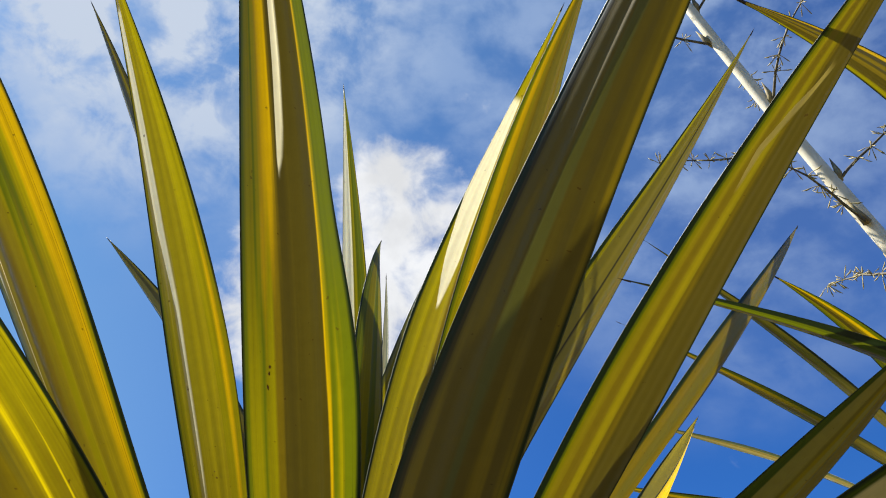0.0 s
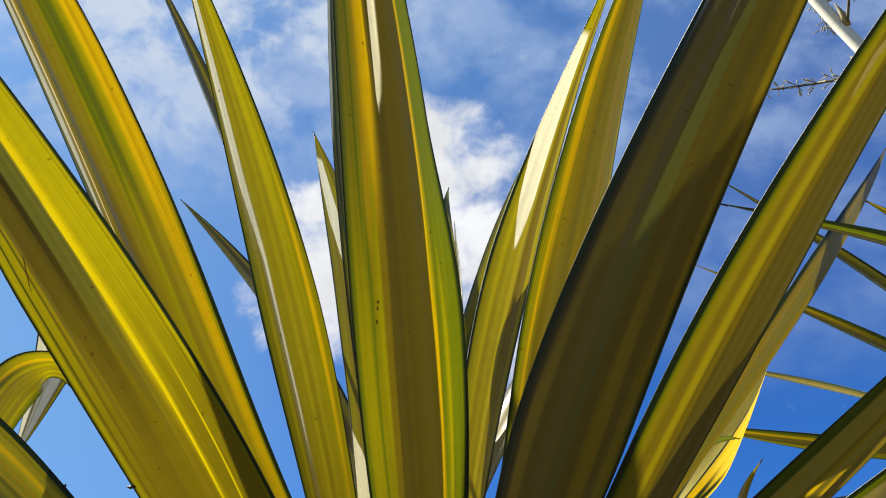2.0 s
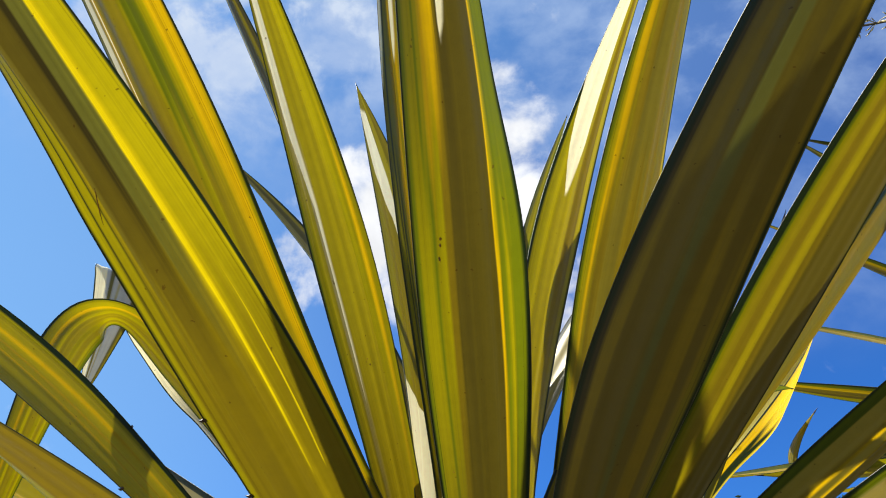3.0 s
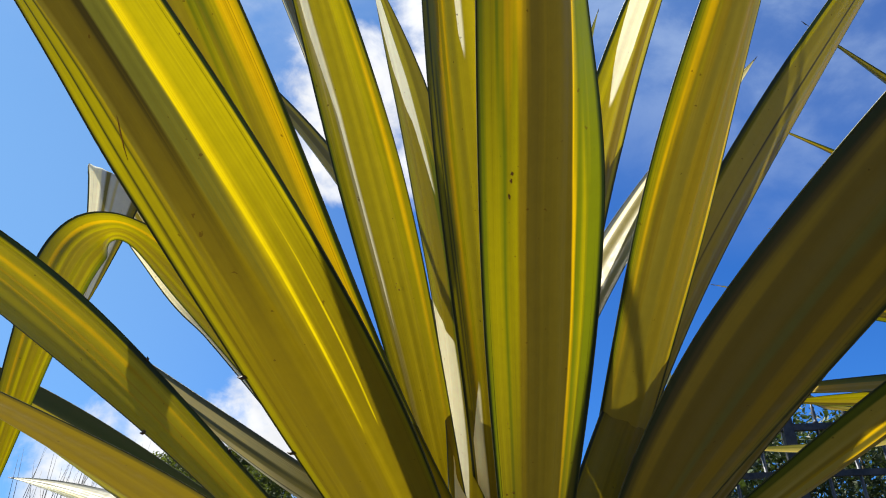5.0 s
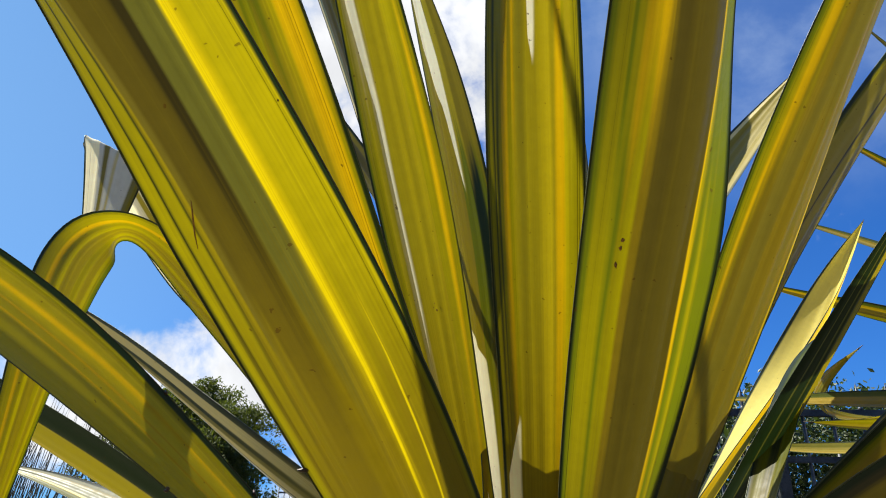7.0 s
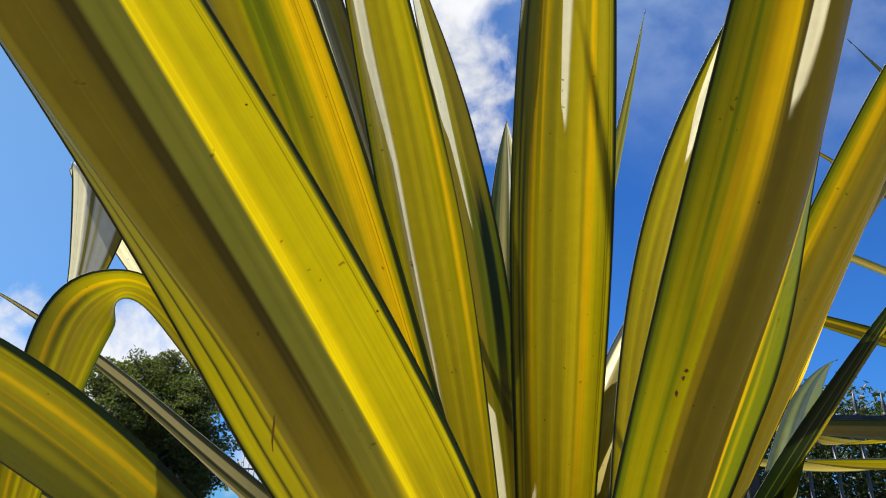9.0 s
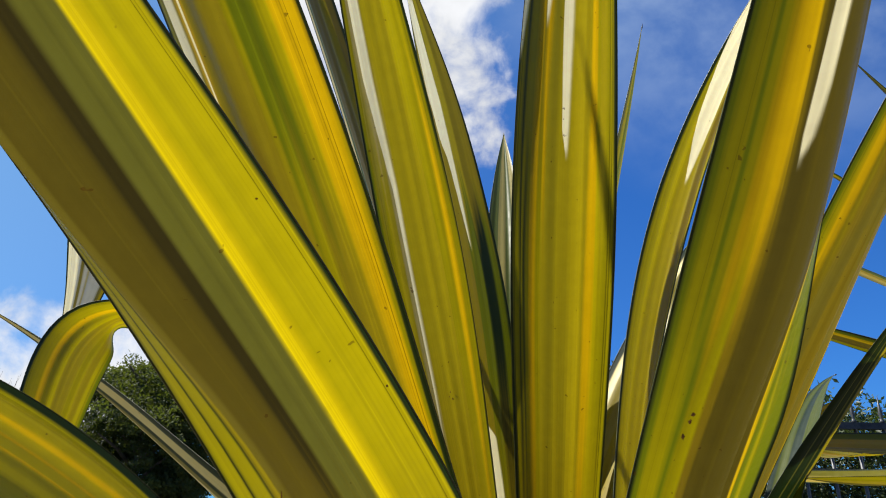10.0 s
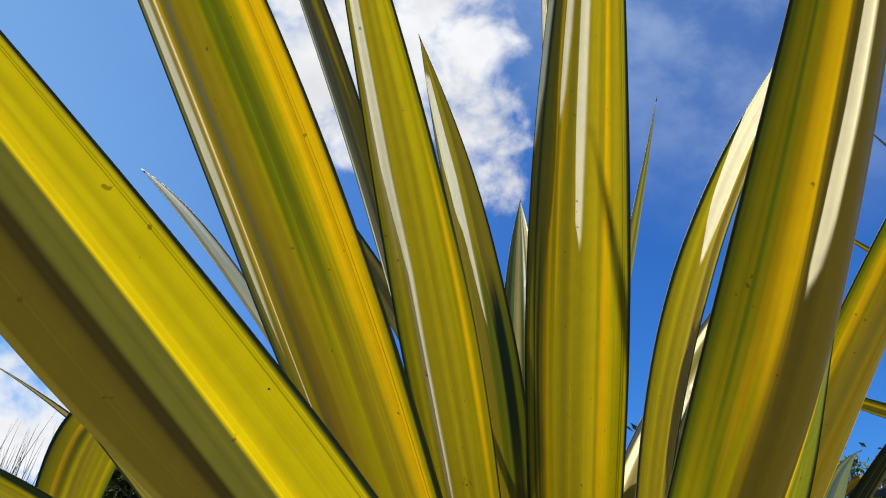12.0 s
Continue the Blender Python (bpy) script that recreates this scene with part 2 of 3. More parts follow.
def plain(name, dark, light, scale=20.0, rough=0.7, bump=0.4, metal=0.0, dist=0.004, trans=None):
    m, n = material(name)
    pos = n.add("ShaderNodeTexCoord").outputs["Object"]
    a, b = n.noise(pos, scale, 6.0, 0.6), n.noise(pos, scale * 0.13, 3.0, 0.5)
    f = n.math("ADD", n.math("MULTIPLY", a, 0.6), n.math("MULTIPLY", b, 0.4))
    col = n.mix(n.step(f, 0.34, 0.66), (*dark, 1), (*light, 1))
    p = n.add("ShaderNodeBsdfPrincipled", {"Base Color": col, "Roughness": rough, "Metallic": metal})
    out = p.outputs[0]
    if trans:
        tr = n.add("ShaderNodeBsdfTranslucent", {"Color": (*trans, 1)})
        out = n.add("ShaderNodeMixShader", {0: 0.35, 1: out, 2: tr.outputs[0]}).outputs[0]
    finish(n, out, a, bump, dist, (p,))
    return m


MARGIN = plain("leaf_margin", (0.018, 0.022, 0.008), (0.060, 0.072, 0.020), 60.0, 0.5, 0.3)
THORN = plain("thorn_brown", (0.02, 0.012, 0.008), (0.07, 0.035, 0.02), 90.0, 0.5, 0.2)
STALK = plain("stalk_cream", (0.70, 0.62, 0.42), (0.86, 0.79, 0.60), 18.0, 0.6, 0.3)
BRACT = plain("bract_brown", (0.12, 0.08, 0.03), (0.35, 0.28, 0.12), 40.0, 0.7, 0.4)
TWIG = plain("twig_dark", (0.05, 0.04, 0.03), (0.16, 0.14, 0.08), 40.0, 0.7, 0.4)
BUD = plain("bud_ochre", (0.20, 0.16, 0.05), (0.42, 0.34, 0.12), 60.0, 0.6, 0.2)
STEM = plain("plant_stem", (0.06, 0.045, 0.025), (0.20, 0.15, 0.08), 14.0, 0.85, 0.8)
IRON = plain("painted_iron", (0.012, 0.013, 0.014), (0.05, 0.05, 0.052), 35.0, 0.45, 0.3, 0.2)
STEEL = plain("weathered_iron", (0.025, 0.028, 0.032), (0.085, 0.09, 0.095), 35.0, 0.5, 0.3, 0.3)
HEDGE = plain("hedge_leaf", (0.020, 0.034, 0.012), (0.070, 0.095, 0.030), 6.0, 0.5, 0.2, trans=(0.05, 0.08, 0.01))
TREELEAF = plain("tree_leaf", (0.010, 0.018, 0.004), (0.085, 0.108, 0.016), 1.2, 0.78, 0.2, trans=(0.10, 0.13, 0.01))
BARK = plain("bark", (0.05, 0.038, 0.028), (0.16, 0.125, 0.09), 12.0, 0.9, 0.8)
GRASSY = plain("dry_blade", (0.030, 0.030, 0.018), (0.10, 0.09, 0.05), 8.0, 0.7, 0.2)
SOIL = plain("ground_soil", (0.055, 0.048, 0.024), (0.130, 0.110, 0.060), 3.0, 0.95, 0.8, dist=0.02)


# ---- building helpers ----
def part(name, bm, mat, parent=None, label="", smooth=True):
    me = bpy.data.meshes.new(name)
    bm.to_mesh(me)
    bm.free()
    me.materials.append(mat)
    if smooth:
        me.shade_smooth()
    ob = new(name, me)
    ob.parent = parent
    if label:
        tagged(ob, label)
    return ob


def tube(bm, pts, radii, sides=6, closed=True):
    """A round bar along points."""
    rings, prev = [], None
    for i, p in enumerate(pts):
        p = Vector(p)
        t = (Vector(pts[min(i + 1, len(pts) - 1)]) - Vector(pts[max(i - 1, 0)])).normalized()
        a = t.orthogonal().normalized() if prev is None else (prev - t * prev.dot(t)).normalized()
        prev = a
        b = t.cross(a)
        r = radii[i] if hasattr(radii, "__len__") else radii
        rings.append([bm.verts.new(p + (a * math.cos(k * math.tau / sides) + b * math.sin(k * math.tau / sides)) * r) for k in range(sides)])
    for q, s in zip(rings, rings[1:]):
        for k in range(sides):
            bm.faces.new((q[k], q[(k + 1) % sides], s[(k + 1) % sides], s[k]))
    if closed:
        bm.faces.new(rings[0][::-1])
        bm.faces.new(rings[-1])


def box(bm, lo, hi):
    x0, y0, z0 = lo
    x1, y1, z1 = hi
    v = [bm.verts.new(c) for c in ((x0, y0, z0), (x1, y0, z0), (x1, y1, z0), (x0, y1, z0), (x0, y0, z1), (x1, y0, z1), (x1, y1, z1), (x0, y1, z1))]
    for f in ((3, 2, 1, 0), (4, 5, 6, 7), (0, 1, 5, 4), (1, 2, 6, 5), (2, 3, 7, 6), (3, 0, 4, 7)):
        bm.faces.new([v[i] for i in f])


def smoother(a):
    a = min(max(a, 0.0), 1.0)
    return a * a * (3 - 2 * a)


def thing(name, at, label, category, group="", kind=""):
    ob = new(name)
    ob.location = at
    return tagged(ob, label, category, group, kind)


def spine_bezier(ctrl, s):
    p = [Vector(c) for c in ctrl]
    while len(p) > 1:
        p = [a.lerp(b, s) for a, b in zip(p, p[1:])]
    return p[0]


def spine_through(ctrl, s):
    """A smooth line through all the points."""
    p = [Vector(c) for c in ctrl]
    x = s * (len(p) - 1)
    i = min(int(x), len(p) - 2)
    f = x - i
    a, b = p[i], p[i + 1]
    pa, pb = p[max(i - 1, 0)], p[min(i + 2, len(p) - 1)]
    return 0.5 * (2 * a + (b - pa) * f + (2 * pa - 5 * a + 4 * b - pb) * f * f + (3 * a - pa - 3 * b + pb) * f ** 3)


def leaf(plant, ctrl, width, roll=0.0, twist=0.0, foot=0.6, widest=0.5, taper=1.9, side=1, stripes="d0 y4 c30 o62 y70 d97",
         channel=0.28, bent=False, heel="b", heel_to=0.60, heel_from=0.14, pinch=None, thorns=0, fold=None, lateral=None, rings=60, label="", upper="", lit_streaks=()):
    """One blade: a spine, a width that swells and tapers, and a channelled section. fold: a strip along
    one margin bent back at a crease (where across, wider by, degrees low and high on the blade, growth of that half, where the bend begins)."""
    rnd = random.Random(round(sum(sum(c) for c in ctrl) * 1000))
    curve = spine_through if bent else spine_bezier
    base, o = Vector(ctrl[0]), Vector(ctrl[-1]) - Vector(ctrl[0])
    o = Vector((o.x, o.y, 0)).normalized()
    ref = Vector((0, 0, 0.6)) - o * 0.9
    shift = Vector((0, 0, LIFT)) - plant.location
    cross = 40 if fold else 30
    bm, mg = bmesh.new(), bmesh.new()
    uvl = bm.loops.layers.uv.new("UVMap")
    rows, edges, grid_uv = [], ([], []), {}
    ph = [rnd.uniform(0, 6.28) for _ in range(6)]
    for i in range(rings + 1):
        s = i / rings
        c = curve(ctrl, s)
        t = (curve(ctrl, min(s + 0.01, 1)) - curve(ctrl, max(s - 0.01, 0))).normalized()
        n = ref - t * t.dot(ref)
        if lateral:
            n = Vector(lateral[0]).lerp(Vector(lateral[1]), smoother((s - lateral[2]) / 0.2)).cross(t)
        n.normalize()
        b = t.cross(n)
        a = roll + twist * (s - 0.5)
        br = (b * math.cos(a) + n * math.sin(a)) * side
        nr = n * math.cos(a) - b * math.sin(a)
        if s < widest:
            w = foot + (1 - foot) * smoother(s / widest)
        else:
            w = 1 - ((s - widest) / (1 - widest)) ** taper
        if pinch:
            w *= 1 - pinch[1] * math.exp(-((s - pinch[0]) / pinch[2]) ** 2)
        w = max(w * width / 2, 0.0012)
        low_c, high_c = channel if isinstance(channel, tuple) else (channel, channel)
        deep = (low_c + (high_c - low_c) * smoother((s - 0.42) / 0.24)) * w
        row = []
        for k in range(cross + 1):
            u = -1 + 2 * k / cross
            wave = 0.035 * w * math.sin(s * 17 + ph[0] + u * 2.0) * abs(u) + 0.02 * w * math.sin(u * 9 + ph[1] + s * 2.2) + 0.012 * w * math.sin(u * 17 + ph[2])
            lift = deep * (abs(u) ** 1.6 - 1) + wave * (1 - u * u * 0.6)
            across = w * u
            if fold and u * fold[0] > 0:
                at_u, wider, low, high, grow, begin = fold
                more = 1 + grow * smoother((s - 0.70) / 0.22)
                across = w * u * more
                if abs(u) > abs(at_u):
                    bend = radians(low + (high - low) * smoother((s - begin) / 0.20))
                    flap = (abs(u) - abs(at_u)) * w * wider
                    across = math.copysign(w * abs(at_u) * more + flap * math.cos(bend), u)
                    lift = deep * (abs(at_u) ** 1.6 - 1) + flap * math.sin(bend)
            v = bm.verts.new(c + br * across + nr * lift + shift)
            grid_uv[v] = ((u + 1) / 2, s * 1.4)
            row.append(v)
        rows.append(row)
        edges[0].append(row[0].co.copy())
        edges[1].append(row[-1].co.copy())
    for q, r in zip(rows, rows[1:]):
        for k in range(cross):
            f = bm.faces.new((q[k], q[k + 1], r[k + 1], r[k]))
            for lp in f.loops:
                lp[uvl].uv = grid_uv[lp.vert]
    end, before = rows[-1][cross // 2].co.copy(), rows[-3][cross // 2].co.copy()
    blade = part("leaf", bm, leaf_material(stripes, upper, lit_streaks, heel, heel_to, heel_from), plant, label)
    for e in edges:
        tube(mg, e, [max(0.0010 * (1 - j / len(e)) ** 0.5, 0.0004) for j in range(len(e))], 5)
    part("margin", mg, MARGIN, blade)
    tip = bmesh.new()
    d = (end - before).normalized()
    tube(tip, [end - d * 0.01, end, end + d * 0.012], [0.0018, 0.0014, 0.0002], 6)
    part("tip_spine", tip, THORN, blade)
    for j in range(thorns):
        k = rnd.choice((0, 1)) if thorns > 3 else 0
        i = int(rings * (0.22 + 0.33 * (j + rnd.random() * 0.6) / thorns))
        p = edges[k][i]
        outw = (edges[k][i] - edges[1 - k][i]).normalized()
        along = (edges[k][min(i + 1, rings)] - p).normalized()
        th = bmesh.new()
        tube(th, [p - outw * 0.002, p + outw * 0.003, p + outw * 0.006 + along * 0.003], [0.0028, 0.0019, 0.0003], 6)
        part("thorn", th, THORN, blade)
    return blade


# ---- ground ----
bm = bmesh.new()
N = 60
span = lambda k: math.copysign(abs(k / (N / 2)) ** 3 * 900, k) + k * 0.35
gv = [[bm.verts.new((span(i - N // 2), span(j - N // 2) + 2, 0.0 + 0.03 * noise.noise((span(i - N // 2) * 0.9, span(j - N // 2) * 0.9, 3)))) for j in range(N + 1)] for i in range(N + 1)]
for i in range(N):
    for j in range(N):
        bm.faces.new((gv[i][j], gv[i + 1][j], gv[i + 1][j + 1], gv[i][j + 1]))
tagged(part("ground", bm, SOIL), "bare brown soil and dry grass ground", "ground", kind="structure")

# ---- the plant in front ----
plant = thing("variegated_agave", (-0.22, 1.34, 0.0), "large yellow and green striped agave-like plant with long channelled leaves", "plant")
bm = bmesh.new()
tube(bm, [(0, 0, -0.05), (0.01, 0, 0.15), (0, 0.01, 0.35), (0, 0, 0.55), (0, 0, 0.66)], [0.13, 0.12, 0.125, 0.10, 0.03], 14)
part("stem", bm, STEM, plant, "short brown fibrous stem")
# h heel paints shade from the leaf above; e streak paints the lit crease
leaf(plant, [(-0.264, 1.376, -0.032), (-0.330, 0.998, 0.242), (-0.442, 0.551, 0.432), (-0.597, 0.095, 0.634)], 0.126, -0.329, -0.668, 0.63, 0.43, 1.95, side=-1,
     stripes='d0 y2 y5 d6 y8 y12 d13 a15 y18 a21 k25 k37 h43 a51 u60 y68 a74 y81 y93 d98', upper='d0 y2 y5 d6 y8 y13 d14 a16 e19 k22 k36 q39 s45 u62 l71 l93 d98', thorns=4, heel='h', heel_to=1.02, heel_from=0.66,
     fold=(-0.6, 1.3, 15, 80, 1.0, 0.66), lit_streaks=(('e', (0.84, 0.193, 0.205), (0.9, 0.188, 0.215), (1.1, 0.185, 0.23), (1.3, 0.185, 0.23)), ('u', (0.60, 0.63, 0.64), (0.66, 0.632, 0.652), (0.80, 0.648, 0.68), (1.0, 0.62, 0.68)), ('u', (0.60, 0.755, 0.765), (0.72, 0.782, 0.800), (0.80, 0.800, 0.812), (0.86, 0.804, 0.808))))
leaf(plant, [(-0.231, 1.237, 0.096), (-0.483, 0.939, 0.470), (-0.556, 0.627, 0.858), (-0.758, 0.278, 1.095)], 0.146, 0.061, -0.245, 0.65, 0.54, 2.25, side=-1,
     stripes='d0 g2 y8 a14 c30 a50 y62 a66 o86 y95 d98', upper='d0 y2 y8 a13 o19 a24 a52 y56 g60 g70 y76 l80 o84 o93 d98', lit_streaks=(((0.72, 0.13, 0.14), (0.8, 0.10, 0.16), (0.92, 0.07, 0.17), (1.3, 0.05, 0.12)), ((0.60, 0.222, 0.230), (0.8, 0.215, 0.232), (0.95, 0.205, 0.228), (1.3, 0.19, 0.21))))
# w bands and the cream streak paint in a keel flank lit by the sun
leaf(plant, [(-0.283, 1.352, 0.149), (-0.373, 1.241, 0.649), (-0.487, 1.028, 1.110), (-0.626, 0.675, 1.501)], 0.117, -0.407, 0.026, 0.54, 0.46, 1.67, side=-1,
     stripes='d0 g2 y5 p16 w24 w30 p34 y73 o85 y91 d98', upper='d0 y2 w8 w26 p30 l67 y90 d97', lit_streaks=(((0.38, 0.29, 0.3), (0.45, 0.29, 0.325), (0.62, 0.285, 0.33), (0.73, 0.275, 0.345), (0.88, 0.15, 0.30), (1.3, 0.05, 0.3)),), heel='b')
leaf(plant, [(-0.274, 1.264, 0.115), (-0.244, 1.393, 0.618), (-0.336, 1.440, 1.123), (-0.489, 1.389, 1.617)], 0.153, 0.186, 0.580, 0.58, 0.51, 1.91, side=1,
     stripes='d0 y3 a20 g55 d72 g85 d97', upper='d0 y3 a20 y48 p60 a75 d97', lit_streaks=(((0.76, 0.58, 0.6), (0.94, 0.45, 0.6), (1.07, 0.2, 0.6), (1.3, 0.0, 0.5)), ((0.02, 0.3, 0.7), (0.2, 0.25, 0.68), (0.28, 0.1, 0.63), (0.42, 0.02, 0.55), (0.47, 0.02, 0.05))))
# cream streaks paint the sunlit keel, margin and a sunlit patch at the foot
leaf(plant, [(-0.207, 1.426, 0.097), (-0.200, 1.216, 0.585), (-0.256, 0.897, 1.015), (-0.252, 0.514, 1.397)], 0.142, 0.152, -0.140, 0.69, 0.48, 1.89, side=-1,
     stripes='d0 y2 y6 d8 y10 d12 y14 o17 y24 p29 p68 o72 l79 y86 d98', upper='d0 y2 y6 d8 y10 y15 o19 a24 o28 p33 p68 o73 y79 p84 y90 d98', channel=(0.30, 0.50), lit_streaks=(((0.81, 0.5, 0.53), (0.84, 0.465, 0.54), (0.95, 0.44, 0.55), (1.4, 0.40, 0.54)), ((0.955, 0.262, 0.285), (0.985, 0.255, 0.315), (1.05, 0.25, 0.34), (1.4, 0.23, 0.36)), ((0.92, 0.0, 0.02), (0.99, 0.0, 0.07), (1.4, 0.0, 0.1)), ((0.02, 0.07, 0.3), (0.26, 0.07, 0.26), (0.34, 0.25, 0.28))), heel='b')
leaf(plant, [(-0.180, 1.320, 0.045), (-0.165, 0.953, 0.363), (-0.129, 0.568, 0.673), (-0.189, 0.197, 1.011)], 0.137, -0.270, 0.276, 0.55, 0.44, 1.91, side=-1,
     stripes='d0 g2 y5 y12 g16 y20 c27 k33 k73 o75 g78 y82 g86 d95', upper='d0 g2 y5 y10 g13 y16 o19 o30 c32 k36 k72 o74 y76 g79 g92 d97', channel=(0.30, 0.68), fold=(0.42, 1.2, 12, 50, 0.0, 0.46), lit_streaks=(((0.93, 0.385, 0.405), (0.945, 0.380, 0.44), (0.98, 0.385, 0.47), (1.05, 0.40, 0.495), (1.4, 0.42, 0.51)),), heel='k')
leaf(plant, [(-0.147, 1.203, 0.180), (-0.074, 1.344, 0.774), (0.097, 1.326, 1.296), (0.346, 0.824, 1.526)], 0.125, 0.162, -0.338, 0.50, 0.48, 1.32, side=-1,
     stripes='d0 y4 l16 p27 c58 p80 y92 d97', lit_streaks=(((0.705, 0.35, 0.4), (0.74, 0.3, 0.44), (0.83, 0.17, 0.51), (0.98, 0.0, 0.5), (1.21, 0, 0.43)),), heel='p')
leaf(plant, [(-0.118, 1.373, 0.083), (0.030, 1.134, 0.475), (0.104, 0.875, 0.882), (0.321, 0.579, 1.219)], 0.128, -0.061, -0.066, 0.51, 0.46, 1.84, side=-1,
     stripes='d0 g2 y5 o9 a14 c18 m24 c42 m60 c78 m87 o91 y94 d98', upper='d0 g2 y5 o9 o14 a18 c25 m34 c58 m75 y92 d98', heel='m', heel_to=0.75, heel_from=0.3, channel=(0.3, 0.45))
leaf(plant, [(-0.120, 1.158, 0.151), (0.108, 1.292, 0.702), (0.501, 1.227, 1.150), (0.823, 0.910, 1.546)], 0.116, 0.417, -0.760, 0.79, 0.53, 1.94, side=-1,
     stripes='d0 d2 y5 m12 m38 q43 m48 c75 m90 d98')
# low-transmission brown keeps this blade dark all over; s stripe is painted-in sheen
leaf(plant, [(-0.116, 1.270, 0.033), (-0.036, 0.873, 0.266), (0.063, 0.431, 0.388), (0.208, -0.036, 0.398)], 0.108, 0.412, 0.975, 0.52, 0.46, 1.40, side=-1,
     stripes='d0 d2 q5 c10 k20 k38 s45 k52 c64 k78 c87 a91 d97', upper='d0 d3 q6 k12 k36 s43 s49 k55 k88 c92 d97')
leaf(plant, [(-0.120, 1.345, 0.027), (0.150, 1.071, 0.356), (0.330, 0.673, 0.613), (0.544, 0.222, 0.727)], 0.102, 0.152, 0.244, 0.56, 0.48, 1.82, side=-1,
     stripes='d0 d4 g6 y9 a13 c18 a30 c42 k48 k94 d98', lit_streaks=(('w', (1.035, 0.28, 0.32), (1.08, 0.23, 0.33), (1.13, 0.37, 0.48), (1.18, 0.58, 0.7)),))
leaf(plant, [(-0.160, 1.320, 0.046), (0.175, 1.056, 0.366), (0.545, 0.970, 0.714), (0.836, 1.127, 1.093)], 0.143, -0.013, 0.184, 0.60, 0.50, 1.90, side=-1,
     stripes='d0 d2 c5 e20 c40 k60 c80 d97')
leaf(plant, [(-0.167, 1.368, 0.018), (0.214, 1.378, 0.280), (0.582, 1.229, 0.488), (0.852, 0.940, 0.690)], 0.144, 0.273, 0.681, 0.60, 0.51, 1.97, side=-1,
     stripes='d0 g2 g8 m12 c36 o40 m46 o56 c60 m94 d98')
leaf(plant, [(-0.262, 1.249, -0.049), (-0.607, 1.111, 0.273), (-0.817, 0.895, 0.577), (-1.006, 0.544, 0.549)], 0.135, 0.921, 0.298, 0.65, 0.56, 1.85, side=-1,
     stripes='d0 d2 y5 p9 o21 p23 o32 p34 o43 p45 p96 d99', thorns=5, heel='p')
leaf(plant, [(-0.256, 1.357, -0.001), (-0.635, 1.247, 0.249), (-1.041, 1.236, 0.474), (-1.467, 1.310, 0.639)], 0.143, -0.432, -0.159, 0.61, 0.50, 1.94, side=1,
     stripes='d0 d16 p26 o60 p70 y94 d98')
leaf(plant, [(-0.272, 1.345, -0.061), (-0.516, 1.093, 0.144), (-0.618, 0.740, 0.290), (-0.627, 0.337, 0.254)], 0.122, 0.038, 0.246, 0.60, 0.50, 1.89, side=-1,
     stripes='d0 g10 y20 c50 d98')
# n stripe puts the white sheen of this blade into its colour
leaf(plant, [(-0.316, 1.362, 0.185), (-0.743, 1.682, 0.390), (-1.101, 1.885, 0.745), (-1.589, 1.897, 0.960)], 0.160, -0.498, 0.259, 0.65, 0.48, 1.92, side=1,
     stripes='d0 d6 w10 w22 d28 e34 w42 w60 d66 n70 s82 d90')
# f and d halves paint in the sunlit and the shaded side of the channel
leaf(plant, [(-0.126, 1.436, 0.094), (0.251, 1.837, 0.451), (0.623, 2.121, 0.869), (0.985, 2.316, 1.304)], 0.126, 0.297, -1.299, 0.59, 0.53, 2.03, side=1,
     stripes='d0 f3 f52 d62 d78 o84 d98', channel=(0.5, 1.1), upper='d0 f3 f40 z48 z94 d98')
leaf(plant, [(-0.232, 1.367, 0.153), (-0.268, 1.541, 0.676), (-0.547, 1.618, 1.135), (-0.921, 1.537, 1.535)], 0.147, 0.261, 0.560, 0.60, 0.51, 1.94, side=1,
     stripes='d0 w3 a20 k60 a80 d95')
leaf(plant, [(-0.253, 1.330, 0.068), (-0.407, 1.104, 0.492), (-0.694, 1.071, 0.873), (-0.998, 1.280, 1.168)], 0.098, -0.059, -0.563, 0.60, 0.51, 1.95, side=-1,
     stripes='d0 v5 w40 v60 d96')
leaf(plant, [(-0.257, 1.373, 0.066), (-0.256, 1.494, 0.609), (-0.224, 1.715, 1.113), (-0.186, 2.038, 1.557)], 0.105, 0.014, 0.013, 0.60, 0.50, 1.91, side=1,
     stripes='d0 g4 e30 g50 e70 d95')
leaf(plant, [(-0.274, 1.378, 0.069), (-0.175, 1.377, 0.613), (-0.018, 1.446, 1.133), (0.124, 1.611, 1.632)], 0.089, 0.95, -0.169, 0.60, 0.50, 1.92, side=1,
     stripes='d0 y3 g12 y30 g50 y70 s88 d97')
leaf(plant, [(-0.224, 1.452, 0.059), (-0.112, 1.494, 0.569), (-0.167, 1.498, 1.242), (-0.215, 1.266, 1.889)], 0.078, -0.382, -0.064, 0.60, 0.49, 1.89, side=-1,
     stripes='d0 v3 v34 y40 g55 y88 d97')
leaf(plant, [(-0.210, 1.539, 0.064), (-0.102, 1.344, 0.523), (-0.131, 1.214, 1.007), (-0.107, 1.461, 1.415)], 0.090, 0.213, -0.234, 0.60, 0.50, 1.91, side=1,
     stripes='d0 y4 g30 y50 g75 d95')
leaf(plant, [(-0.338, 1.363, 0.000), (-0.679, 1.538, 0.196), (-1.021, 1.690, 0.366), (-1.388, 1.796, 0.428)], 0.089, 0.380, 0.474, 0.60, 0.52, 1.97, side=-1,
     stripes='d0 d3 s8 e16 s24 s50 w56 e64 s70 s84 d96')
